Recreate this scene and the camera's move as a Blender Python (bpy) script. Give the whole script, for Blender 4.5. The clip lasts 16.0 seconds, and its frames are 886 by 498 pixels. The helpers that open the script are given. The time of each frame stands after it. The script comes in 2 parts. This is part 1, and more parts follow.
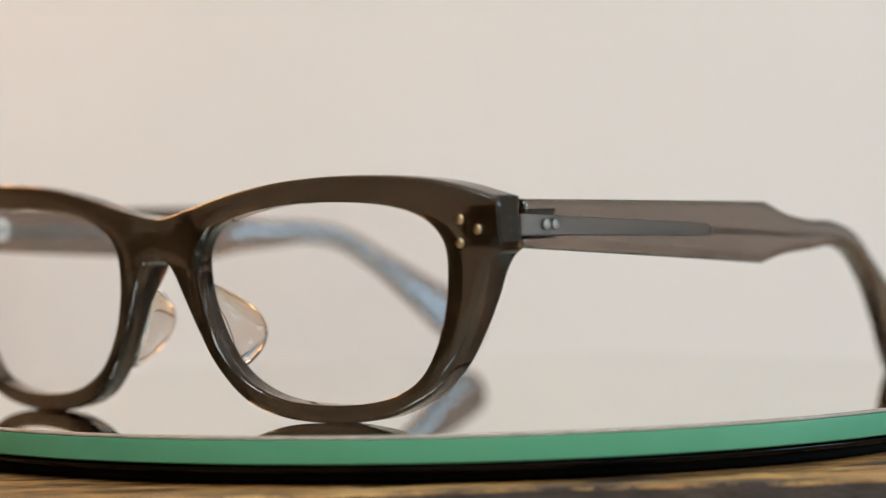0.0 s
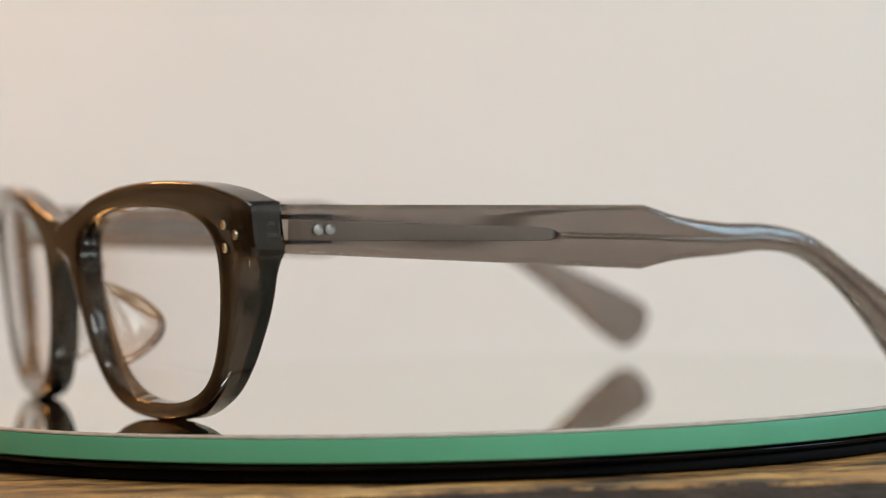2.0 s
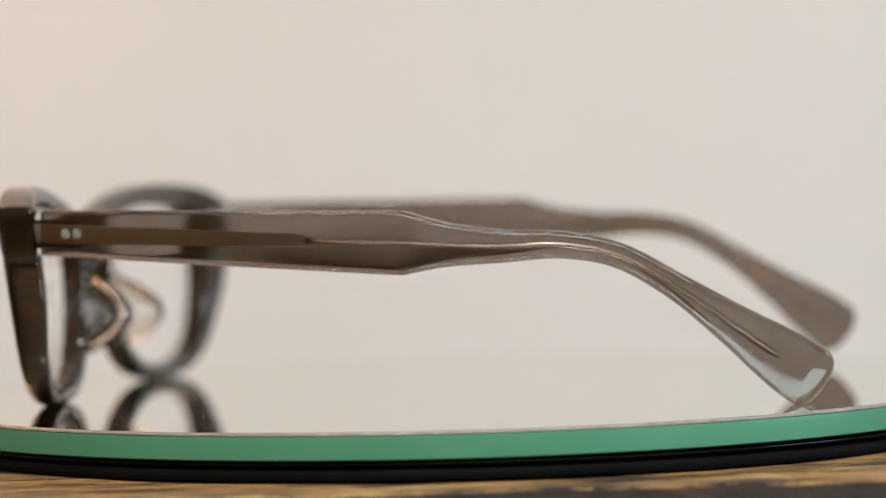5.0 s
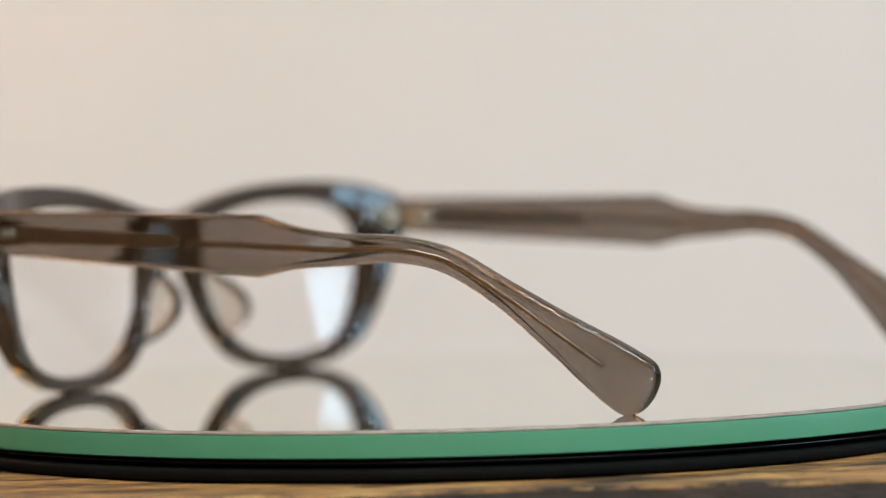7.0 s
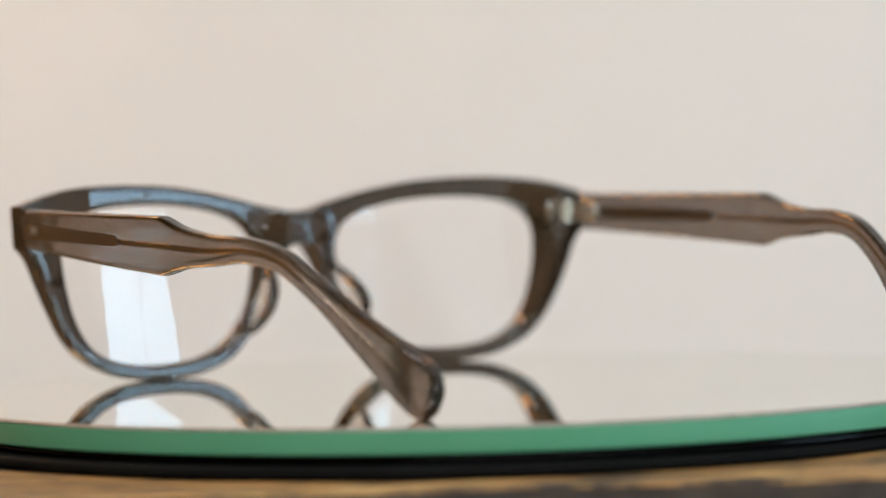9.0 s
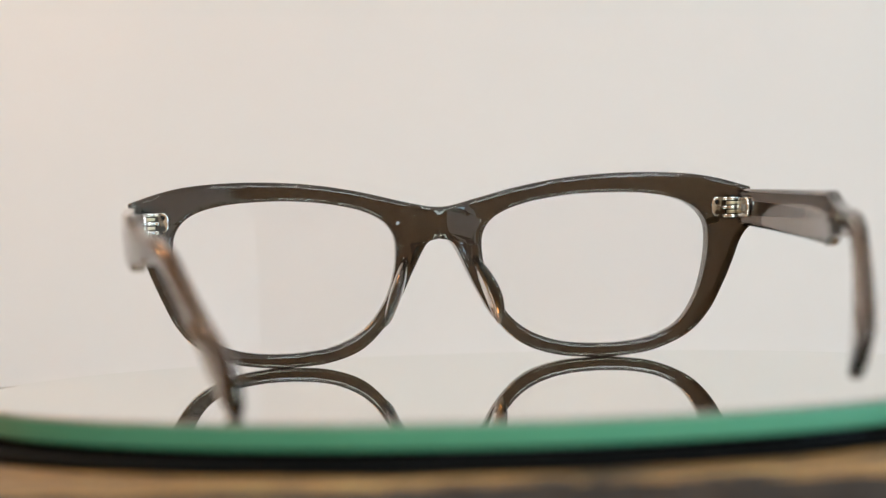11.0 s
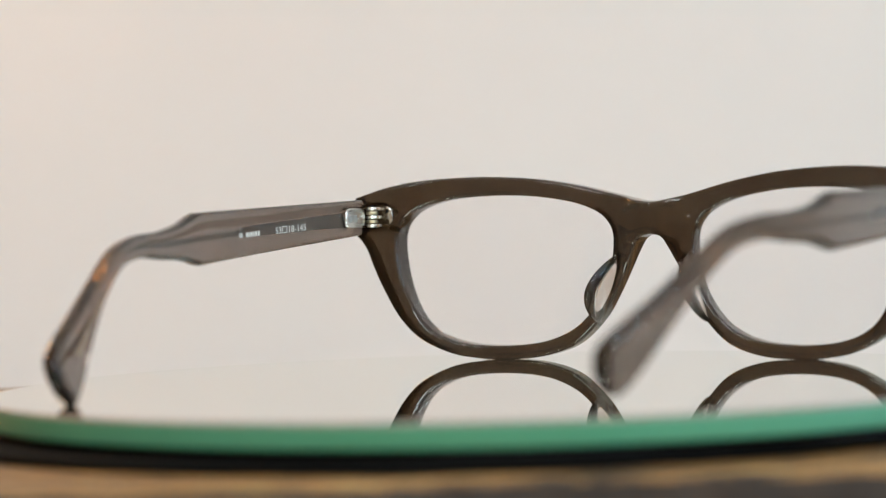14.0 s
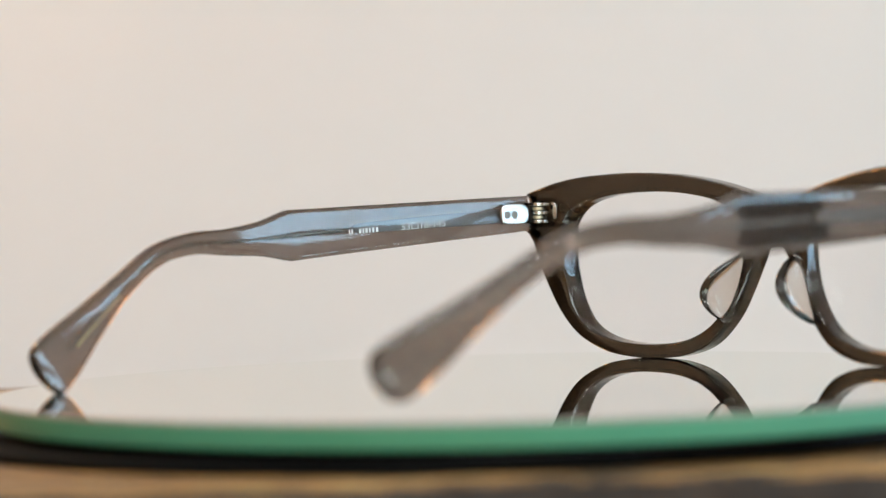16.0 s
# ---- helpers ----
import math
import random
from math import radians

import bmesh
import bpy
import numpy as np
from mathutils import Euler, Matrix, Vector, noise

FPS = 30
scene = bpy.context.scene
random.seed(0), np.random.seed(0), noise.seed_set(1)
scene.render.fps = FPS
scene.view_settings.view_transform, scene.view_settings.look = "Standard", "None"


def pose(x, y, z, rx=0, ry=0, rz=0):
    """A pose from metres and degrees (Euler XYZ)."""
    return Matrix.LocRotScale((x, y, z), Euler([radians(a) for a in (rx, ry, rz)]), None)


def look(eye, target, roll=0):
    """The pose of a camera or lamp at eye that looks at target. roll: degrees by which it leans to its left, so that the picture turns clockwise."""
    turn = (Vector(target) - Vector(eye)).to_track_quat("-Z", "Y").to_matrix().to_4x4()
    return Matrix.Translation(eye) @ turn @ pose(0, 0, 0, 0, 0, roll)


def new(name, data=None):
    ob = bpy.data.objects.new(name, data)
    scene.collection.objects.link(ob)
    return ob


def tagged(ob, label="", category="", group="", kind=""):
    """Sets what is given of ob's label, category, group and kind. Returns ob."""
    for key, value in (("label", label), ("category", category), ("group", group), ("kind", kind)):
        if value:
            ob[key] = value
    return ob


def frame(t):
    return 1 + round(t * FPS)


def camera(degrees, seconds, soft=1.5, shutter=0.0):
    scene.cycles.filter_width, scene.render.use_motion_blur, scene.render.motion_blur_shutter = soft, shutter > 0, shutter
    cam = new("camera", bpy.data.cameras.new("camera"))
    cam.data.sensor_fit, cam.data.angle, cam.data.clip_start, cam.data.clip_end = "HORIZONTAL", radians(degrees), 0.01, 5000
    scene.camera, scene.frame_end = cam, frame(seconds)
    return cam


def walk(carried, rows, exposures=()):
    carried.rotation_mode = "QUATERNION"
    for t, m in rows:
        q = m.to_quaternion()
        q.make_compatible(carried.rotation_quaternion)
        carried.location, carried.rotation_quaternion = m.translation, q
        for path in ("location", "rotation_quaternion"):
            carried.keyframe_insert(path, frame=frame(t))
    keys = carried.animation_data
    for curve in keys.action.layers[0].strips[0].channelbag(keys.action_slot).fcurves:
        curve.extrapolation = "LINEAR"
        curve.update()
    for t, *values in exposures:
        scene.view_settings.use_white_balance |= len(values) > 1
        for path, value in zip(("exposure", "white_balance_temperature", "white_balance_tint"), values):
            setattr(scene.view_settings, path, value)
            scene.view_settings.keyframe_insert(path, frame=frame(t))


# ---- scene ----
# camera: fixed on a stand, long lens, looking across a slowly turning display disc
cam = camera(17.493, 16.0, soft=1.1)
NEAR = pose(0.0, -0.5702, 0.03879, 90 - 1.143, 0, 0.679) @ pose(0, 0, 0, 0, 0, -1.467)
FAR = pose(0.0, -0.5786, 0.03796, 90 - 1.074, 0, 0.685) @ pose(0, 0, 0, 0, 0, -1.498)
walk(cam, [(0.0, NEAR), (8.2, NEAR), (10.3, FAR), (16.0, FAR)], exposures=[(0.0, 0.03, 6480, 8.5), (8.2, 0.03, 6480, 8.5), (10.3, 0.12, 6320, 7.8), (16.0, 0.12, 6320, 7.8)])
# the focus is pulled from the near side of the disc to the far side
focus = new("focus_mark")
walk(focus, [(0.0, pose(0, -0.080, 0.03)), (8.2, pose(0, -0.080, 0.03)), (10.3, pose(0, 0.072, 0.03)), (16.0, pose(0, 0.072, 0.03))])
cam.data.dof.use_dof = True
cam.data.dof.focus_object = focus
cam.data.dof.aperture_fstop = 10.0

MM = 0.001
FLOOR = -0.76          # the disc's top is z = 0
TABLE = -0.0085
DISC = (0.00098, 0.00627)      # the disc's middle, off the axis on which it turns
BASE = (-0.005, 0.0015)


# ---- world and light ----
def sky():
    w = bpy.data.worlds.new("sky")
    scene.world = w
    w.use_nodes = True
    nt = w.node_tree
    tex = nt.nodes.new("ShaderNodeTexSky")
    tex.sky_type = "NISHITA"
    tex.sun_disc = False
    tex.sun_elevation = radians(40)
    tex.sun_rotation = radians(200)
    nt.links.new(tex.outputs[0], nt.nodes["Background"].inputs[0])
    nt.nodes["Background"].inputs[1].default_value = 0.12


def area(name, eye, target, w, h, power, colour):
    d = bpy.data.lights.new(name, "AREA")
    d.shape, d.size, d.size_y, d.energy, d.color = "RECTANGLE", w, h, power, colour
    ob = new(name, d)
    ob.matrix_world = look(eye, target)
    return ob


sky()
area("window_daylight", (2.03, -0.475, 0.43), (0.0, -0.475, 0.43), 0.73, 0.72, 14, (0.48, 0.76, 1.0))
# added fill light, placed to set the back wall's brightness and vertical fade
area("room_fill_light", (0.5, -2.3, 1.66), (0.5, -2.2, 0.0), 2.2, 1.1, 70, (0.77, 0.92, 0.985))
area("ceiling_strip_light", (0.0, -0.5, 1.66), (0.0, -0.5, 0.0), 1.3, 0.12, 12, (0.9, 0.96, 1.0))
for k, (x, y) in enumerate(((-0.5, -0.25), (0.55, -0.2), (-0.35, -1.7), (0.9, -1.6))):
    spot = area("ceiling_downlight", (x, y, 1.66), (x, y, 0.0), 0.06, 0.06, 2.2, (1.0, 0.94, 0.84))
    spot.data.shape = "DISK"


# ---- materials ----
def links(m):
    m.use_nodes = True
    nt = m.node_tree
    return nt, nt.nodes["Principled BSDF"]


def mixed(nt, fac, a, b):
    n = nt.nodes.new("ShaderNodeMix")
    n.data_type = "RGBA"
    n.inputs["A"].default_value, n.inputs["B"].default_value = (*a, 1), (*b, 1)
    nt.links.new(fac, n.inputs["Factor"])
    return n.outputs["Result"]


def noise_tex(nt, scale, detail=4, stretch=(1, 1, 1), rough=0.55):
    tc, mp = nt.nodes.new("ShaderNodeTexCoord"), nt.nodes.new("ShaderNodeMapping")
    mp.inputs["Scale"].default_value = stretch
    n = nt.nodes.new("ShaderNodeTexNoise")
    n.inputs["Scale"].default_value, n.inputs["Detail"].default_value = scale, detail
    n.inputs["Roughness"].default_value = rough
    nt.links.new(tc.outputs["Object"], mp.inputs[0])
    nt.links.new(mp.outputs[0], n.inputs["Vector"])
    return n.outputs["Fac"]


def ramp(nt, fac, lo, hi):
    n = nt.nodes.new("ShaderNodeMapRange")
    n.inputs["From Min"].default_value, n.inputs["From Max"].default_value = lo, hi
    nt.links.new(fac, n.inputs["Value"])
    return n.outputs["Result"]


def bump(nt, b, fac, strength, dist):
    n = nt.nodes.new("ShaderNodeBump")
    n.inputs["Strength"].default_value, n.inputs["Distance"].default_value = strength, dist
    nt.links.new(fac, n.inputs["Height"])
    nt.links.new(n.outputs[0], b.inputs["Normal"])


def make(name, a, b, scale, rough=0.5, metal=0.0, trans=0.0, ior=1.5, stretch=(1, 1, 1), relief=0.0, dist=0.001, coat=0.0, spec=0.5):
    m = bpy.data.materials.new(name)
    nt, p = links(m)
    f = noise_tex(nt, scale, 5, stretch)
    nt.links.new(mixed(nt, ramp(nt, f, 0.3, 0.7), a, b), p.inputs["Base Color"])
    p.inputs["Roughness"].default_value, p.inputs["Metallic"].default_value = rough, metal
    p.inputs["Transmission Weight"].default_value, p.inputs["IOR"].default_value = trans, ior
    p.inputs["Coat Weight"].default_value = coat
    p.inputs["Specular IOR Level"].default_value = spec
    if relief:
        bump(nt, p, noise_tex(nt, scale * 6, 6, stretch), relief, dist)
    return m


M_PLASTER = make("cream_plaster", (0.80, 0.788, 0.775), (0.84, 0.828, 0.815), 3, 0.75, relief=0.15, dist=0.002)
M_PANEL = make("oak_panelling", (0.27, 0.135, 0.05), (0.40, 0.21, 0.08), 4, 0.5, stretch=(1, 1, 0.1))
M_FLOOR = make("floor_boards", (0.30, 0.24, 0.18), (0.42, 0.34, 0.26), 3, 0.45, stretch=(6, 0.5, 1))
M_CEIL = make("ceiling_paint", (0.74, 0.72, 0.69), (0.78, 0.76, 0.73), 2, 0.8)
M_MIRROR = make("silvered_glass", (0.745, 0.775, 0.715), (0.765, 0.795, 0.735), 6, 0.004, metal=1.0)
M_EDGE = make("green_glass_edge", (0.078, 0.285, 0.170), (0.092, 0.315, 0.192), 40, 0.3, spec=0.35)
M_BLACK = make("black_lacquer", (0.002, 0.002, 0.0025), (0.004, 0.004, 0.005), 30, 0.12, relief=0.03, dist=0.0002, spec=0.14)
M_RUBBER = make("black_rubber", (0.003, 0.003, 0.003), (0.006, 0.006, 0.006), 60, 0.7, spec=0.06)
# inset tints imitate light absorbed through thickness, darker for the thicker front
M_FRONT = make("smoke_brown_acetate", (0.092, 0.075, 0.060), (0.138, 0.115, 0.094), 160, 0.0, trans=1.0, ior=1.0, stretch=(0.15, 1, 1))
M_TEMPLE = make("pale_smoke_acetate", (0.255, 0.22, 0.198), (0.335, 0.292, 0.266), 160, 0.0, trans=1.0, ior=1.0, stretch=(1, 0.15, 1))
# paler outer shells imitate the light that passes through thin edges
M_EDGE_SHELL = make("pale_edge_shell", (0.80, 0.765, 0.74), (0.86, 0.825, 0.80), 160, 0.06, trans=1.0, ior=1.49)
M_FRONT_SHELL = make("brown_edge_shell", (0.44, 0.385, 0.335), (0.52, 0.455, 0.40), 160, 0.012, trans=1.0, ior=1.49)
M_PAD = make("clear_smoke_acetate", (0.70, 0.65, 0.60), (0.76, 0.70, 0.65), 160, 0.03, trans=1.0, ior=1.49)
M_LENS = make("clear_lens", (0.985, 0.985, 0.985), (0.975, 0.97, 0.98), 20, 0.0, trans=1.0, ior=1.36)
M_STEEL = make("polished_steel", (0.74, 0.75, 0.73), (0.84, 0.85, 0.82), 300, 0.24, metal=1.0)
M_WIRE = make("bright_core_wire", (0.86, 0.83, 0.76), (0.93, 0.90, 0.84), 400, 0.14, metal=1.0)
M_PIN = make("brushed_steel", (0.23, 0.23, 0.22), (0.30, 0.30, 0.285), 300, 0.5, metal=0.4)
M_CORE = make("nickel_core", (0.50, 0.51, 0.52), (0.62, 0.62, 0.62), 400, 0.32, metal=1.0, stretch=(1, 0.1, 1))
M_BRASS = make("pale_brass", (0.50, 0.44, 0.31), (0.60, 0.53, 0.38), 300, 0.38, metal=1.0)
M_INK = make("white_print", (0.68, 0.68, 0.66), (0.78, 0.78, 0.76), 900, 0.5)
M_GOLD = make("gold_print", (0.62, 0.50, 0.22), (0.72, 0.60, 0.30), 900, 0.4, metal=0.6)
M_GROUND = make("ground_glass", (0.22, 0.19, 0.16), (0.34, 0.30, 0.26), 300, 0.45)
M_WORN = make("worn_pale_oak", (0.03, 0.018, 0.009), (0.30, 0.19, 0.09), 130, 0.65, stretch=(0.35, 1, 1), relief=0.5, dist=0.0008)
M_FRAME = make("white_window_paint", (0.74, 0.73, 0.71), (0.80, 0.79, 0.77), 6, 0.5)


def wood():
    m = bpy.data.materials.new("weathered_oak")
    nt, p = links(m)
    grain = noise_tex(nt, 150, 10, (0.30, 0.9, 1.0), 0.72)
    patch = noise_tex(nt, 75, 8, (0.45, 1.0, 1.0), 0.7)
    base = mixed(nt, ramp(nt, grain, 0.42, 0.60), (0.020, 0.011, 0.005), (0.40, 0.205, 0.058))
    n = nt.nodes.new("ShaderNodeMix")
    n.data_type = "RGBA"
    n.inputs["B"].default_value = (0.50, 0.30, 0.10, 1)
    nt.links.new(ramp(nt, patch, 0.56, 0.64), n.inputs["Factor"])
    nt.links.new(base, n.inputs["A"])
    nt.links.new(n.outputs["Result"], p.inputs["Base Color"])
    p.inputs["Roughness"].default_value = 0.55
    bump(nt, p, grain, 0.9, 0.0015)
    return m


def dark_wood():
    # darker brown than the top, for the slab's front face and the body
    m = make("dark_brown_edge", (0.012, 0.009, 0.007), (0.055, 0.038, 0.028), 160, 0.7, stretch=(0.5, 1, 1.0), relief=0.5, dist=0.001)
    return m


M_WOOD, M_DARK = wood(), dark_wood()


def warm_glow():
    m = bpy.data.materials.new("warm_lamp_glow")
    nt, p = links(m)
    p.inputs["Base Color"].default_value = (0.9, 0.75, 0.5, 1)
    p.inputs["Emission Color"].default_value = (1.0, 0.47, 0.15, 1)
    p.inputs["Emission Strength"].default_value = 13.5
    return m


M_GLOW = warm_glow()


# ---- mesh helpers ----
def part(name, bm, material, parent=None, label="", smooth=True, weighted=False):
    bmesh.ops.recalc_face_normals(bm, faces=bm.faces[:])
    me = bpy.data.meshes.new(name)
    for f in bm.faces:
        f.smooth = smooth
    bm.to_mesh(me)
    bm.free()
    me.materials.append(material)
    ob = new(name, me)
    ob.parent = parent
    if label:
        ob["label"] = label
    if weighted:
        w = ob.modifiers.new("even_normals", "WEIGHTED_NORMAL")
        w.weight = 80
    return ob


def box(x0, x1, y0, y1, z0, z1, bevel=0.0, seg=2):
    bm = bmesh.new()
    bmesh.ops.create_cube(bm, size=1)
    for v in bm.verts:
        v.co = Vector(((x0 + x1) / 2 + v.co.x * (x1 - x0), (y0 + y1) / 2 + v.co.y * (y1 - y0), (z0 + z1) / 2 + v.co.z * (z1 - z0)))
    if bevel:
        bmesh.ops.bevel(bm, geom=bm.edges[:], offset=bevel, segments=seg, affect="EDGES", profile=0.5)
    return bm


def loft(rings, cap=True):
    bm = bmesh.new()
    rows = [[bm.verts.new(p) for p in r] for r in rings]
    for a, b in zip(rows, rows[1:]):
        for i in range(len(a)):
            j = (i + 1) % len(a)
            bm.faces.new((a[i], a[j], b[j], b[i]))
    if cap:
        bm.faces.new(rows[0])
        bm.faces.new(rows[-1][::-1])
    return bm


def turned(profile, n=160, cx=0.0, cy=0.0):
    """A closed solid of revolution; profile from axis to axis as (radius, z)."""
    bm = bmesh.new()
    rows = []
    for r, z in profile:
        if r < 1e-7:
            rows.append([bm.verts.new((cx, cy, z))])
        else:
            rows.append([bm.verts.new((cx + r * math.cos(2 * math.pi * k / n), cy + r * math.sin(2 * math.pi * k / n), z)) for k in range(n)])
    for a, b in zip(rows, rows[1:]):
        for k in range(n):
            j = (k + 1) % n
            if len(a) == 1:
                bm.faces.new((a[0], b[k], b[j]))
            elif len(b) == 1:
                bm.faces.new((a[k], a[j], b[0]))
            else:
                bm.faces.new((a[k], a[j], b[j], b[k]))
    return bm


def rod(a, b, r, n=12, round_end=0.0):
    a, b = Vector(a), Vector(b)
    q = (b - a).to_track_quat("Z", "Y").to_matrix()
    L = (b - a).length
    prof = [(r - round_end, 0), (r, round_end), (r, L - round_end), (r - round_end, L)] if round_end else [(r, 0), (r, L)]
    rings = [[a + q @ Vector((rr * math.cos(2 * math.pi * k / n), rr * math.sin(2 * math.pi * k / n), z)) for k in range(n)] for rr, z in prof]
    return loft(rings)


def joined(bms):
    out = bmesh.new()
    for b in bms:
        me = bpy.data.meshes.new("tmp")
        b.to_mesh(me)
        b.free()
        out.from_mesh(me)
        bpy.data.meshes.remove(me)
    return out


def smoothstep(a, b, x):
    t = min(1.0, max(0.0, (x - a) / (b - a)))
    return t * t * (3 - 2 * t)


def catmull(p, n=6):
    """Points of an open Catmull-Rom curve through p[1:-1]; the first and last steer it."""
    out = []
    p = [np.array(q, float) for q in p]
    for i in range(1, len(p) - 2):
        a, b, c, d = p[i - 1:i + 3]
        for k in range(n):
            t = k / n
            out.append(0.5 * (2 * b + (c - a) * t + (2 * a - 5 * b + 4 * c - d) * t * t + (3 * b - a - 3 * c + d) * t ** 3))
    out.append(p[-2])
    return out


# ---- the room ----
def wall(name, *b, material=M_PLASTER):
    return tagged(part(name, box(*b), material, smooth=False), kind="structure")


X0, X1, Y0, Y1, Z1 = -0.8, 2.0, -3.0, 1.0, 1.7
tagged(wall("wall_north", X0 - 0.1, X1 + 0.1, Y1, Y1 + 0.1, FLOOR, Z1), label="plain cream plastered wall behind the display")
tagged(wall("wall_south", X0 - 0.1, X1 + 0.1, Y0 - 0.1, Y0, FLOOR, Z1, material=M_PANEL), label="dark wood panelled wall of the shop")
tagged(wall("wall_west", X0 - 0.1, X0, Y0, Y1, FLOOR, Z1, material=M_PANEL), label="warm dark wood panelled side wall")
WY0, WY1, WZ0, WZ1 = -0.88, -0.07, 0.03, 0.83


def wall_with_window():
    bm = joined([box(X1, X1 + 0.1, Y0, WY0, FLOOR, Z1), box(X1, X1 + 0.1, WY1, Y1, FLOOR, Z1),
                 box(X1, X1 + 0.1, WY0, WY1, FLOOR, WZ0), box(X1, X1 + 0.1, WY0, WY1, WZ1, Z1)])
    tagged(part("wall_east", bm, M_PLASTER, smooth=False), label="cream plastered wall with a window opening", kind="structure")
    w = tagged(new("window_1"), label="white painted daylight window with four panes", category="window", kind="structure")
    w.location = (X1 + 0.05, (WY0 + WY1) / 2, WZ0)
    hw, hh = (WY1 - WY0) / 2, WZ1 - WZ0
    bars = [box(-0.03, 0.03, -hw, -hw + 0.05, 0, hh), box(-0.03, 0.03, hw - 0.05, hw, 0, hh),
            box(-0.03, 0.03, -hw + 0.05, hw - 0.05, 0, 0.05), box(-0.03, 0.03, -hw + 0.05, hw - 0.05, hh - 0.05, hh)]
    part("window_frame", joined(bars), M_FRAME, w, smooth=False)
    part("mullion", box(-0.02, 0.02, -0.02, 0.02, 0.05, hh - 0.05, 0.003), M_FRAME, w)


wall_with_window()
tagged(part("floor", box(X0 - 0.1, X1 + 0.1, Y0 - 0.1, Y1 + 0.1, FLOOR - 0.1, FLOOR), M_FLOOR, smooth=False), label="brown wooden floor boards of the room", kind="structure")
tagged(part("ceiling", box(X0 - 0.1, X1 + 0.1, Y0 - 0.1, Y1 + 0.1, Z1, Z1 + 0.1), M_CEIL, smooth=False), label="plain off-white painted ceiling", kind="structure")


def wall_lamp():
    lamp = tagged(new("wall_lamp"), label="warm glowing shaded lamp on the panelled wall", category="lamp")
    lamp.matrix_world = pose(X0, 0.70, 0.72)
    part("back_plate", box(0, 0.02, -0.06, 0.06, -0.08, 0.08, 0.006), M_BRASS, lamp)
    part("arm", rod((0.02, 0, 0), (0.16, 0, 0), 0.010), M_BRASS, lamp)
    part("shade", turned([(0, -0.11), (0.085, -0.11), (0.092, -0.10), (0.062, 0.10), (0.056, 0.11), (0, 0.11)], 48, 0.16, 0), M_GLOW, lamp, "warm glowing fabric shade")


wall_lamp()


# ---- the stand and the turntable ----
def stand():
    s = tagged(new("wooden_stand"), label="weathered oak display stand with a worn dark front edge", category="stand")
    s.matrix_world = pose(-0.01, -0.1118, 0, 0, 0, 2.2)
    # slab: thick top, worn irregular front edge
    bm = bmesh.new()
    nx, W = 420, 0.62
    prof = [(0.27, -0.045), (0.0015, -0.045), (0.0, -0.040), (0.0, -0.0010), (0.0004, -0.0003), (0.0014, 0.0), (0.012, 0.0), (0.03, 0.0), (0.06, 0.0), (0.27, 0.0)]
    rows = []
    for i in range(nx + 1):
        x = -W / 2 + W * i / nx
        ring = []
        for k, (y, z) in enumerate(prof):
            w = 1.0 if 2 <= k <= 5 else 0.0
            dy = w * (0.0012 * noise.noise((x * 24, 0.2, 0)) + 0.0009 * noise.noise((x * 120, k * 0.25, 3)) + 0.0005 * noise.noise((x * 420, k * 0.6, 5)))
            dz = (0.00035 * noise.noise((x * 90, 7, 0)) - 0.0001) * w if k in (3, 4, 5) else (0.0002 * noise.noise((x * 60, k * 3.1, 2)) - 0.0002 if k in (6, 7) else 0)
            ring.append(bm.verts.new((x, y + dy, TABLE + z + dz)))
        rows.append(ring)
    for a, b in zip(rows, rows[1:]):
        for k in range(len(prof)):
            j = (k + 1) % len(prof)
            f = bm.faces.new((a[k], b[k], b[j], a[j]))
            f.material_index = 1 if k in (1, 2) else (2 if k == 4 else 0)
    bm.faces.new(rows[0])
    bm.faces.new(rows[-1][::-1])
    top = part("top", bm, M_WOOD, s, "weathered brown oak top", weighted=True)
    top.data.materials.append(M_DARK)
    top.data.materials.append(M_WORN)
    part("body", box(-0.28, 0.28, 0.03, 0.25, FLOOR, TABLE - 0.045, 0.004), M_DARK, s, "dark brown base")
    return s


stand()


def turntable():
    t = tagged(new("turntable"), label="low black lacquered turntable base on the oak stand", category="turntable")
    t.location = (*BASE, 0)
    z0, z1 = TABLE, -0.0048
    zm = z0 + 0.0020
    part("foot_ring", turned([(0, z0), (0.1028, z0), (0.1035, z0 + 0.0005), (0.1035, zm - 0.0003), (0.1029, zm), (0, zm)], 240), M_RUBBER, t, "black rubber foot ring", weighted=True)
    return part("platter", turned([(0, zm + 0.0001), (0.1026, zm + 0.0001), (0.1033, zm + 0.0006), (0.1033, z1 - 0.0006), (0.1027, z1), (0, z1)], 240), M_BLACK, t, "glossy black platter", weighted=True)


platter = turntable()


def mirror_disc():
    d = tagged(new("mirror_disc"), label="round mirror plate with a green ground glass edge", category="mirror")
    R = 0.1045
    part("mirror_face", turned([(0, -0.0004), (R - 0.00065, -0.0004), (R - 0.00065, 0.0), (0, 0.0)], 240), M_MIRROR, d, "silvered reflecting face", smooth=False)
    part("glass_edge", turned([(0, -0.0047), (R - 0.0003, -0.0047), (R, -0.0044), (R, -0.0008), (R - 0.0001, -0.0007), (R - 0.0007, -0.0006), (0, -0.0006)], 240), M_EDGE, d, "green polished glass edge", weighted=True)
    part("chamfer", turned([(R - 0.00064, -0.0006), (R - 0.0001, -0.0006), (R - 0.00004, -0.00055), (R - 0.00050, -0.00002), (R - 0.00064, -0.00002), (R - 0.00064, -0.0006)], 240), M_GROUND, d, "grey ground chamfer of the glass")
    return d


disc = mirror_disc()


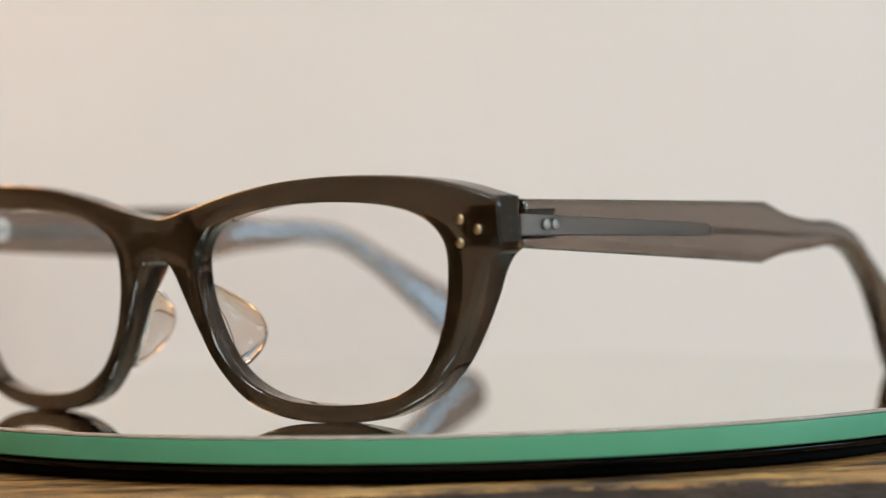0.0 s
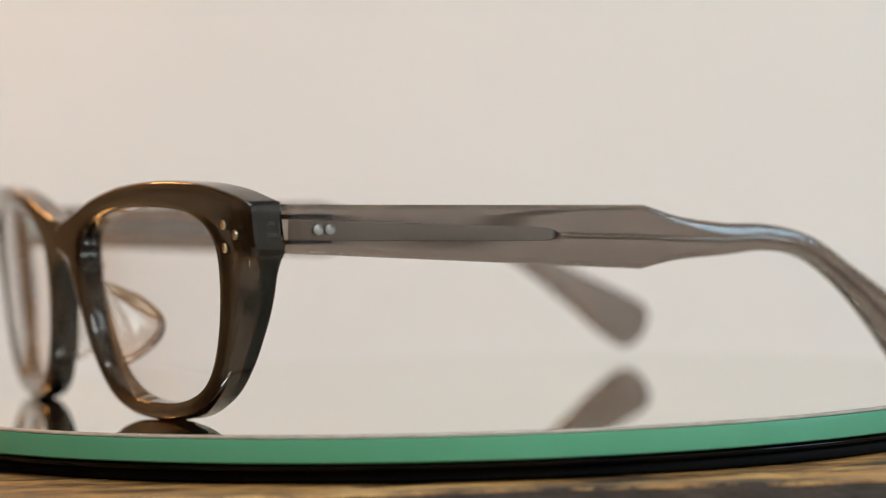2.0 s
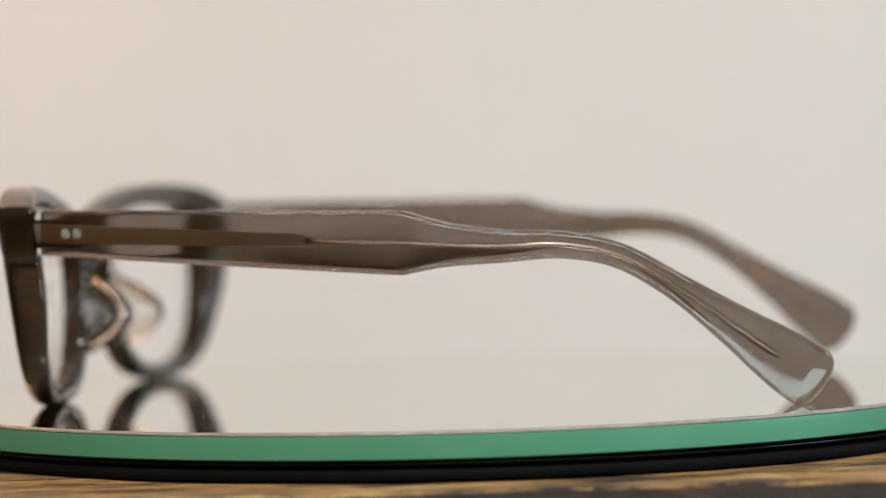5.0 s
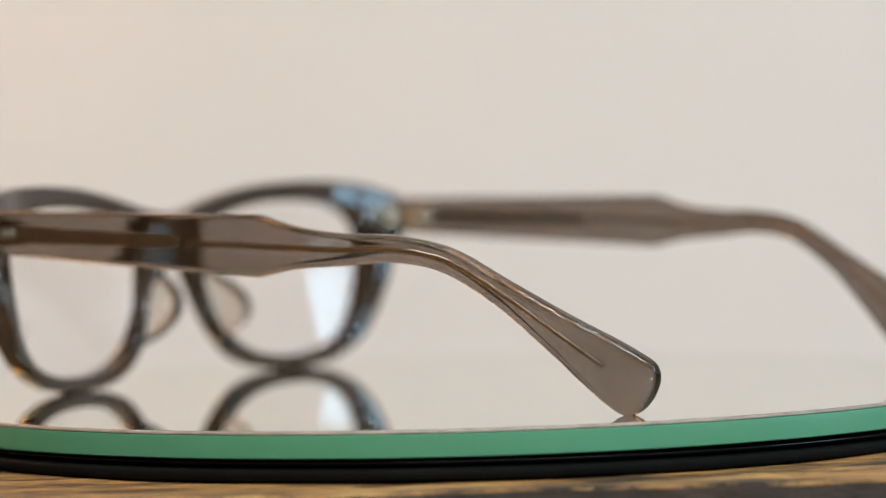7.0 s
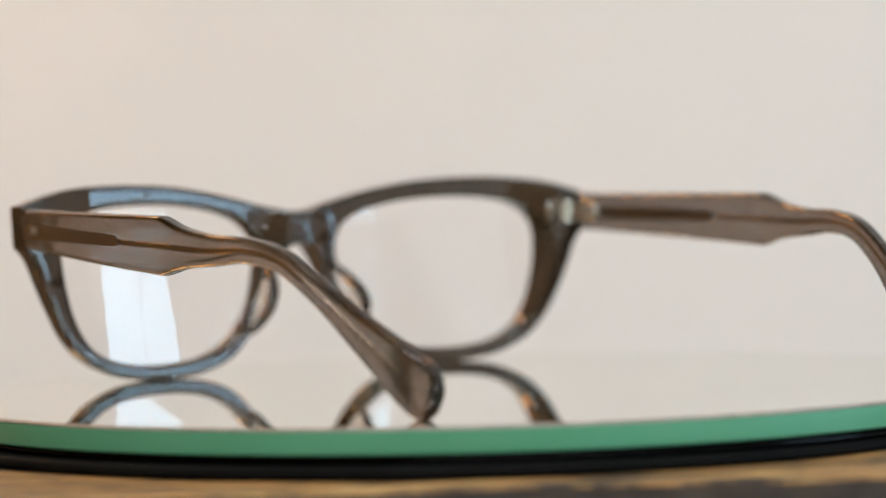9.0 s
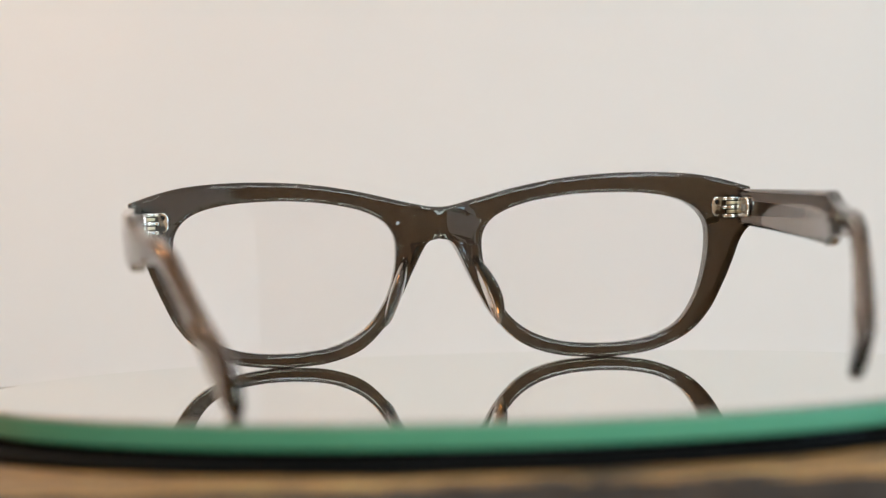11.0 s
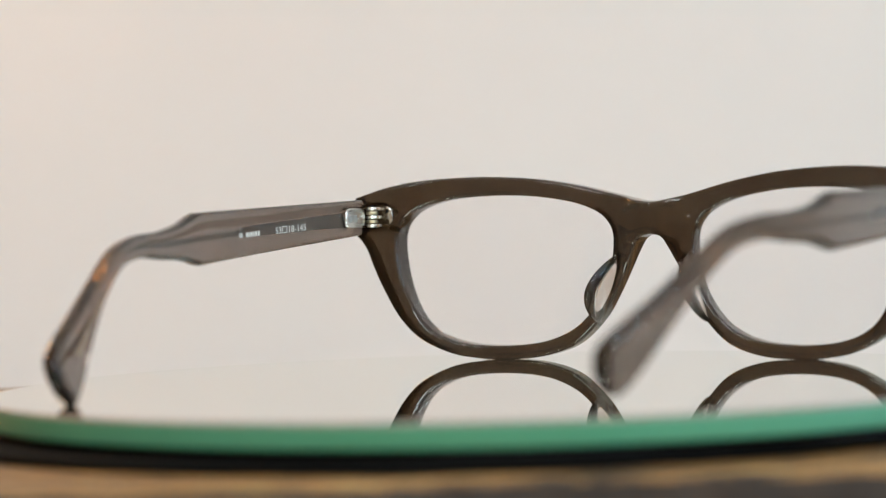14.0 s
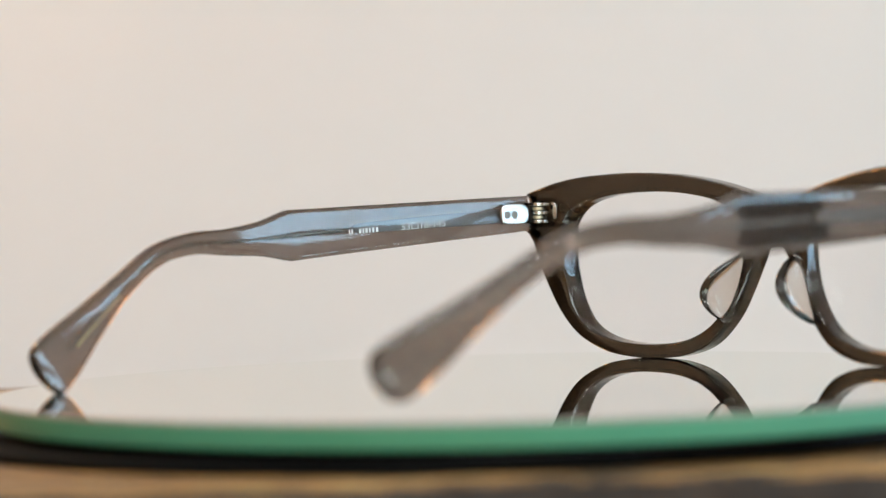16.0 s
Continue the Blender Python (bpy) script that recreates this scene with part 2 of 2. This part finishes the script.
# ---- the eyeglasses ----
TILT = 0.09
CX, CZ = 35.2, 20.6       # middle of a lens opening
THICK = 5.4
TOP = [(-3.5, 35.9), (0, 35.4), (3.5, 35.8), (9, 37.1), (19.2, 39.6), (30.5, 41.4), (43, 42.1), (55, 41.7), (63, 40.4), (70.8, 38.0), (75, 36.5)]
LOW = [(75, 30), (70.7, 29.2), (68.2, 26.4), (66.2, 21.5), (64.0, 16.4), (60.7, 10.0), (56.0, 5.0), (48.9, 1.6), (42.3, 0.35), (36, 0.0), (26.5, 0.7), (18.5, 3.5), (12.5, 9.2), (9.0, 15.1), (6.0, 21.4), (4.3, 25.0), (2.7, 27.3), (0, 28.2), (-2.7, 27.3)]
HOLE = [(9.9, 26.4), (10.8, 30.2), (13.8, 33.2), (19.9, 35.6), (29.5, 37.2), (39.3, 37.6), (49.2, 37.0), (56, 35.2), (59.8, 32.1), (61.0, 27.8), (60.0, 20.0), (57.4, 12.5), (53.2, 7.1), (46.2, 4.1), (36.3, 3.2), (25.9, 4.2), (18.2, 7.7), (13.2, 13.6), (10.7, 20.0)]


def front_y(x, z):
    return 18.1 - x * x / 520 + z * TILT


def outline():
    top = catmull(TOP, 7)
    low = catmull(LOW, 7)
    side = [np.array((70.8, 38.0 + (29.2 - 38.0) * k / 5)) for k in range(1, 5)]
    seam = [np.array((0.0, 28.2 + 7.2 * k / 6)) for k in range(1, 6)]
    return top + side + low, seam


def hole_loop(n=12):
    h = HOLE[-1:] + HOLE + HOLE[:2]
    return catmull(h, n)[:-1]


HOLE_PTS = np.array(hole_loop())
HOLE_ANG = np.unwrap(np.arctan2(HOLE_PTS[:, 1] - CZ, HOLE_PTS[:, 0] - CX))
HOLE_RAD = np.hypot(HOLE_PTS[:, 0] - CX, HOLE_PTS[:, 1] - CZ)


def hole_radius(a):
    o = np.argsort(np.mod(HOLE_ANG, 2 * np.pi))
    return float(np.interp(a % (2 * np.pi), np.mod(HOLE_ANG, 2 * np.pi)[o], HOLE_RAD[o], period=2 * np.pi))


def seg_distance(p, line):
    a, b = line[:-1], line[1:]
    d = b - a
    t = np.clip(((p - a) * d).sum(1) / np.maximum((d * d).sum(1), 1e-9), 0, 1)
    return float(np.hypot(*(a + t[:, None] * d - p).T).min())


def frame_front(parent, name, material, label, inset=0.0):
    out, seam = outline()
    edge = np.array(out)
    mirrored = edge * (-1, 1)
    hole = np.vstack([HOLE_PTS, HOLE_PTS[:1]])
    bm = bmesh.new()
    samples = [(p, False) for p in out] + [(p, True) for p in seam]
    offs = [0.0, 0.12, 0.4, 0.8, 1.3, 2.0]
    grid = []
    for p, on_seam in samples:
        a = math.atan2(p[1] - CZ, p[0] - CX)
        q = np.array((CX, CZ)) + hole_radius(a) * np.array((math.cos(a), math.sin(a)))
        L = float(np.hypot(*(p - q)))
        k = min(1.0, 0.42 * L / offs[-1])
        e = inset / L
        s = [e + o * k / L * (1 - 2 * e) for o in offs] + [0.5] + [1 - (0 if on_seam else e) - o * k / L * (1 - 2 * e) for o in reversed(offs)]
        row = []
        for u in s:
            c = q + (p - q) * u
            d = min(seg_distance(c, edge), seg_distance(c, mirrored), seg_distance(c, hole))
            d = max(0.0, d - inset)
            if (u == s[0] or u == s[-1]) and not on_seam:
                d = 0.0
            rf, rb = 1.4, 1.1
            ef = rf - math.sqrt(max(0, rf * rf - (rf - min(d, rf)) ** 2))
            eb = rb - math.sqrt(max(0, rb * rb - (rb - min(d, rb)) ** 2))
            x, z = float(c[0]), float(c[1])
            yf = front_y(x, z) - ef - inset
            back = 1.8 * smoothstep(52, 65, x) * smoothstep(1, 24, z) + 2.2 * (1 - smoothstep(3.5, 7.5, x))
            yb = front_y(x, z) - THICK - back + eb + inset
            row.append(((x, yf, z), (x, yb, z)))
        grid.append((row, on_seam))
    for sx in (1, -1):
        cols = []
        for row, _ in grid:
            cols.append(([bm.verts.new((sx * f[0] * MM, f[1] * MM, f[2] * MM)) for f, b in row], [bm.verts.new((sx * b[0] * MM, b[1] * MM, b[2] * MM)) for f, b in row]))
        n = len(cols)
        first_seam = len(out) - 1
        for i in range(n):
            (fa, ba), (fb, bb) = cols[i], cols[(i + 1) % n]
            for k in range(len(fa) - 1):
                bm.faces.new((fa[k], fa[k + 1], fb[k + 1], fb[k]))
                bm.faces.new((ba[k], ba[k + 1], bb[k + 1], bb[k]))
            bm.faces.new((fa[0], fb[0], bb[0], ba[0]))
            if i < first_seam:
                bm.faces.new((fa[-1], fb[-1], bb[-1], ba[-1]))
    bmesh.ops.remove_doubles(bm, verts=[v for v in bm.verts if abs(v.co.x) < 1e-6], dist=1e-6)
    return part(name, bm, material, parent, label, weighted=True)


def lens(parent, sx):
    bm = bmesh.new()
    n, rings = 72, 9
    faces = []
    for off in (-0.3, -1.0):
        rows = []
        for r in range(1, rings + 1):
            ring = []
            for k in range(n):
                a = 2 * math.pi * k / n
                rad = (hole_radius(a) + 0.12) * r / (rings - 1) if r < rings else hole_radius(a) + 0.5
                x, z = CX + rad * math.cos(a), CZ + rad * math.sin(a)
                plane = front_y(CX, z) - (x - CX) * 0.11
                y = plane + 0.5 - (x - CX) ** 2 / 200 - (z - CZ) ** 2 / 400 + off
                ring.append(bm.verts.new((sx * x * MM, y * MM, z * MM)))
            rows.append(ring)
        mid = bm.verts.new((sx * CX * MM, (front_y(CX, CZ) + 0.5 + off) * MM, CZ * MM))
        for k in range(n):
            j = (k + 1) % n
            bm.faces.new((mid, rows[0][k], rows[0][j]))
            for a, b in zip(rows, rows[1:]):
                bm.faces.new((a[k], a[j], b[j], b[k]))
        faces.append(rows[-1])
    for k in range(n):
        j = (k + 1) % n
        bm.faces.new((faces[0][k], faces[0][j], faces[1][j], faces[1][k]))
    ob = part("lens", bm, M_LENS, parent, "clear thin demo lens", weighted=True)
    ob.visible_shadow = False
    return ob


def nose_pad(parent, sx):
    rings = []
    m = 14
    for i in range(m):
        u = i / (m - 1)
        x, z = 7.9 + 5.2 * u ** 1.2, 24.0 - 15.6 * u
        reach = 10.0 * max(0.03, math.sin(math.pi * u)) ** 0.75
        half, thin = reach / 2 + 0.8, 0.25 + 1.25 * math.sin(math.pi * min(1, max(0.04, u))) ** 0.5
        e = np.array((0.14, -0.99))
        base = np.array((x, front_y(x, z) - THICK + 1.0))
        c = base + e * reach / 2
        ring = []
        for k in range(16):
            a = 2 * math.pi * k / 16
            p = c + e * half * math.cos(a) + np.array((0.99, 0.14)) * thin * math.sin(a)
            ring.append((sx * p[0] * MM, p[1] * MM, z * MM))
        rings.append(ring)
    return part("nose_pad", loft(rings), M_PAD, parent, "small clear acetate nose pad")


TAIL = [(-58, 30.6, 7.0), (-65.2, 30.35, 5.65), (-73.0, 29.9, 3.85), (-82.7, 29.5, 2.9), (-92.4, 29.5, 2.4), (-102.2, 27.4, 2.25), (-112.0, 21.6, 2.45), (-121.7, 14.5, 3.8), (-127.0, 10.5, 4.9), (-130.8, 7.6, 5.5), (-133.6, 5.5, 5.65), (-136, 3.7, 5.65)]


def spine(side=-1):
    """Stations along a temple: (y, z, half height). The other temple has been bent up a little."""
    a = [np.array((3.0 - 67.8 * k / 36, 33.5 - 3.12 * k / 36, 4.05 + 1.58 * k / 36)) for k in range(37)]
    b = catmull(TAIL, 10)
    if side > 0:
        b = [np.array((q[0], q[1] + 0.015 * max(0, -93 - q[0]), q[2])) for q in b]
    return a + b


def temple_x(y):
    return 69.85 - 0.7 * (max(0.0, y + 30) / 34) ** 2 - 20.0 * (max(0.0, -30 - y) / 106) ** 2.2


def opened(side):
    """How far this temple is swung and lifted at its hinge."""
    swing = pose(0, 0, 0, 0, 0, 2.0 * side)
    h = Matrix.Translation((side * 0.069, 0.005, 0.0335))
    bend = pose(0, 0, 0, 0.25, 0, -1.3) if side < 0 else pose(0, 0, 0, -0.55, 0, 0.05)
    return h @ bend @ h.inverted() @ swing


def rounded_rect(hx, hz, r, n=4):
    pts = []
    for cx, cz, a0 in ((hx - r, hz - r, 0), (-hx + r, hz - r, 90), (-hx + r, -hz + r, 180), (hx - r, -hz + r, 270)):
        for k in range(n + 1):
            a = radians(a0 + 90 * k / n)
            pts.append((cx + r * math.cos(a), cz + r * math.sin(a)))
    return pts


def pillowed(w, h, r):
    """A rounded rectangle whose broad sides swell a little."""
    if w < 0.7:
        return rounded_rect(w, h, r)
    side = [0.75, 0.45, 0.15, -0.15, -0.45, -0.75]
    hz = h - r
    p = rounded_rect(w - 0.12, h, r)
    swell = lambda u: w - 0.12 + 0.12 * (1 - u * u)
    n = len(p) // 4
    left = [(-swell(u), u * hz) for u in side]
    right = [(swell(u), u * hz) for u in reversed(side)]
    return p[:2 * n] + left + p[2 * n:] + right


def along(st, hx, shrink, r, side, z_off=0.0):
    """Rings square to the line of stations st."""
    rings = []
    m = opened(side)
    for i, (y, z, hh) in enumerate(st):
        a, b = st[max(0, i - 1)], st[min(len(st) - 1, i + 1)]
        t = Vector((0, b[0] - a[0], b[1] - a[1])).normalized()
        up = Vector((0, -t.z, t.y))
        if up.z < 0:
            up.negate()
        h = shrink(i, hh)
        w = hx(i) if callable(hx) else hx
        rr = min(r, w * 0.95, h * 0.95)
        c = Vector((temple_x(y), y, z + z_off))
        rings.append([m @ Vector((side * (c.x + px + 0.04 * pz) * MM, (c.y + up.y * pz) * MM, (c.z + up.z * pz) * MM)) for px, pz in pillowed(w, h, rr)])
    return rings


def temple(parent, side):
    st = spine(side)
    end = len(st)
    # rounded tip
    last, prev = st[-1], st[-2]
    d = (last - prev)[:2] / np.hypot(*(last - prev)[:2])
    cap = [np.array((*(last[:2] + d * 3.2 * math.sin(radians(q))), 5.65 * math.cos(radians(q)) ** 0.75)) for q in (20, 40, 58, 72, 83)]
    st = st + cap
    rings = along(st, lambda i: 1.75 if i < end else 1.75 * (1 - 0.10 * (i - end + 1)), lambda i, h: h, 1.0, side)
    t = part("temple", loft(rings), M_EDGE_SHELL, parent, "pale smoke translucent acetate temple with a visible core", weighted=True)
    # inset tint for absorbed light; the untinted margin makes the edges look lit
    inner = along(st[1:-2], lambda i: 1.40, lambda i, h: max(0.8, h - 0.42), 0.8, side)
    part("thickness_tint", loft(inner), M_TEMPLE, t, "inset smoke grey tint imitating light lost through the thickness", weighted=True)
    # flat core blade, then thin wire
    blade = [np.array((2.0 + (-46.0 - 2.0) * k / 10, 33.3 - 1.95 * k / 10, 1.75 - 0.6 * k / 10)) for k in range(11)]
    blade += [np.array((-47.0, 31.3, 0.95)), np.array((-48.0, 31.25, 0.62))]
    part("core_blade", loft(along(blade, 0.5, lambda i, h: h, 0.2, side)), M_CORE, t, "flat grey metal core blade", weighted=True)
    wire = [s for s in spine(side) if -128.8 < s[0] < -48.0]
    wire = [np.array((-47.8, 31.25, 1))] + wire
    part("core_wire", loft(along(wire, 0.55, lambda i, h: 0.55, 0.5, side)), M_WIRE, t, "thin bright metal core wire")
    m = opened(side)
    # hinge leaf, with two pins that show on the outside
    xi = lambda y: side * (temple_x(y) - 1.75)
    leaf = leaf_plate((xi(-3.6) + side * 0.35, -3.6, 33.3), (0, 1, 0), (0, 0, 1), (-side, 0, 0), 4.1, 2.35, 1.15, 2.2)
    bmesh.ops.transform(leaf, matrix=m, verts=leaf.verts)
    part("hinge_leaf", leaf, M_STEEL, t, "polished steel hinge leaf", weighted=True)
    for y in (-5.9, -3.8):
        pin = rod(((xi(y) - side * 0.95) * MM, y * MM, 33.2 * MM), (side * (temple_x(y) + 1.77) * MM, y * MM, 33.2 * MM), 0.95 * MM, 22, 0.12 * MM)
        bmesh.ops.transform(pin, matrix=m, verts=pin.verts)
        part("pin", pin, M_PIN, t, "round pale steel pin head")
    # solid black bars above and below the leaf, painted as the gap's shade
    shade_bars = joined([box(side * 69.0 * MM, side * 69.5 * MM, -6.6 * MM, 2.0 * MM, z * MM, (z + 0.7) * MM) for z in (30.9, 35.1)])
    bmesh.ops.transform(shade_bars, matrix=m, verts=shade_bars.verts)
    part("slot_shade", shade_bars, M_BLACK, t, "black bars standing in for the shade round the hinge leaf", smooth=False)
    # printing on the inner face
    face = lambda y, z: m @ Vector((side * (temple_x(y) - 1.79) * MM, y * MM, z * MM))
    if side < 0:
        cu = bpy.data.curves.new("print", "FONT")
        cu.body, cu.size, cu.extrude, cu.align_x = "53\u25a118-145", 2.1 * MM, 0.01 * MM, "LEFT"
        tmp = new("tmp_print", cu)
        dg = bpy.context.evaluated_depsgraph_get()
        me = bpy.data.meshes.new_from_object(tmp.evaluated_get(dg))
        bpy.data.objects.remove(tmp)
        bm = bmesh.new()
        bm.from_mesh(me)
        w = max(v.co.x for v in bm.verts)
        for v in bm.verts:
            x, y, z = v.co
            f = x / w
            v.co = Vector((-(temple_x(-35.0 + 12.3 * f) - 1.83) * MM + z, (-35.0 + 12.3 * f) * MM, (30.6 + 0.55 * f) * MM + y))
        bmesh.ops.transform(bm, matrix=m, verts=bm.verts)
        part("size_print", bm, M_INK, t, "white size marking 53 18-145", smooth=False)
        bars = [box(-(temple_x(y) - 1.83) * MM, -(temple_x(y) - 1.77) * MM, (y) * MM, (y + w) * MM, (z - 0.45) * MM, (z + 0.6) * MM) for y, w, z in ((-49.4, 0.3, 30.6), (-48.7, 0.4, 30.6), (-46.6, 0.6, 30.7), (-45.6, 0.35, 30.7), (-44.8, 0.55, 30.8), (-43.8, 0.4, 30.8), (-42.9, 0.5, 30.9), (-41.9, 0.6, 30.9))]
        bars = joined(bars)
        bmesh.ops.transform(bars, matrix=m, verts=bars.verts)
        part("model_print", bars, M_INK, t, "small white printed bars", smooth=False)
        tail = [s for s in spine() if -127.0 < s[0] < -114.0]
        bars = []
        for i, (y, z, hh) in enumerate(tail):
            c = face(y, z - 1.0)
            bars.append(box(c.x - 0.00003, c.x + 0.00003, c.y - 0.0002, c.y + 0.0002, c.z - 0.00022, c.z + 0.00022))
        part("tip_print", joined(bars), M_GOLD, t, "faint gold printed marks", smooth=False)
    return t


def leaf_plate(centre, across, up, out, ha, hu, thick, r):
    """A thin plate with rounded corners and a softened rim."""
    c, a, u, o = (Vector(v) for v in (centre, across, up, out))
    rings = []
    for inset, d in ((0.0, 0.0), (0.0, thick - 0.25), (0.12, thick - 0.08), (0.32, thick)):
        rings.append([(c + a * px + u * pz + o * d) * MM for px, pz in rounded_rect(ha - inset, hu - inset, max(0.2, r - inset), 5)])
    return loft(rings)


def hinge(parent, side):
    y0 = front_y(65, 33.5) - THICK
    h = part("hinge", leaf_plate((side * 64.2, y0 + 0.6, 33.5), (1, 0, 0), (0, 0, 1), (0, -1, 0), 2.3, 2.5, 1.7, 1.7), M_STEEL, parent, "polished steel barrel hinge", weighted=True)
    # added black block: stands in for the darkness refraction gives the end piece
    yp = front_y(68, 33)
    part("darkening_block", box(side * 65.4 * MM, side * 69.9 * MM, (yp - 4.3) * MM, (yp - 1.6) * MM, 30.4 * MM, 36.2 * MM, 0.5 * MM), M_BLACK, h, "black block added inside the acetate to darken the end piece")
    xb, yb = 66.3, y0 - 2.6
    for k in range(5):
        z = 31.1 + k * 0.98
        part("knuckle", rod((side * xb * MM, yb * MM, z * MM), (side * xb * MM, yb * MM, (z + 0.74) * MM), 1.35 * MM, 18, 0.14 * MM), M_STEEL if k % 2 == 0 else M_BRASS, h)
        if k % 2 == 0:
            part("lug", box(min(side * 64.2, side * xb) * MM, max(side * 64.2, side * xb) * MM, (yb - 0.2) * MM, (y0 - 0.6) * MM, (z + 0.04) * MM, (z + 0.70) * MM, 0.1 * MM), M_STEEL, h)
    part("screw", rod((side * xb * MM, yb * MM, 30.8 * MM), (side * xb * MM, yb * MM, 36.2 * MM), 0.75 * MM, 14, 0.15 * MM), M_BLACK, h, "dark hinge screw")
    # no holes are cut: two black discs carry their shade as colour
    for z in (32.3, 34.7):
        part("hole_shade", rod((side * 63.2 * MM, (y0 - 0.6) * MM, z * MM), (side * 63.2 * MM, (y0 - 1.13) * MM, z * MM), 0.55 * MM, 14), M_BLACK, h, "black disc standing in for a shaded hole in the hinge plate")
    return h


def front_pins(parent, side):
    for x, z in ((64.3, 34.4), (67.3, 32.7), (64.0, 30.5)):
        y = front_y(x, z)
        part("rivet", rod((side * x * MM, (y - 1.8) * MM, z * MM), (side * x * MM, (y + 0.06) * MM, z * MM), 0.85 * MM, 18, 0.12 * MM), M_BRASS, parent, "small round brass rivet head")


def eyeglasses():
    g = tagged(new("eyeglasses"), label="smoke brown acetate eyeglasses with clear lenses standing open on the mirror", category="eyeglasses")
    front = frame_front(g, "frame_front", M_FRONT_SHELL, "glossy translucent smoke brown acetate front")
    # same inset for the front: absorption put into a second, tinted shape
    frame_front(front, "thickness_tint", M_FRONT, "inset dark brown tint imitating light lost through the front", 0.35)
    for side in (-1, 1):
        lens(g, side)
        nose_pad(g, side)
        temple(g, side)
        hinge(g, side)
        front_pins(g, side)
    return g


glasses = eyeglasses()


def motions():
    """The disc turns once in thirty seconds and carries the eyeglasses."""
    at_rest = pose(-0.00547, 0.06276, 0.0, 0, 0, 6.98) @ pose(-0.069, 0.005, 0, 0, 0, 1.3) @ Matrix.Translation((0.069, -0.005, 0))
    times = [k * 0.5 for k in range(33)]
    turned_by = lambda t: pose(0, 0, 0, 0, 0, 132.1 - 11.953 * t) @ pose(0, 0, 0, -0.05, -0.13, 0)
    walk(glasses, [(t, turned_by(t) @ at_rest) for t in times])
    walk(disc, [(t, turned_by(t) @ pose(*DISC, 0)) for t in times])
    seat = pose(*BASE, 0).inverted()
    walk(platter, [(t, seat @ pose(0, 0, 0, 0, 0, 132.1 - 11.953 * t) @ pose(*DISC, 0)) for t in times])


motions()
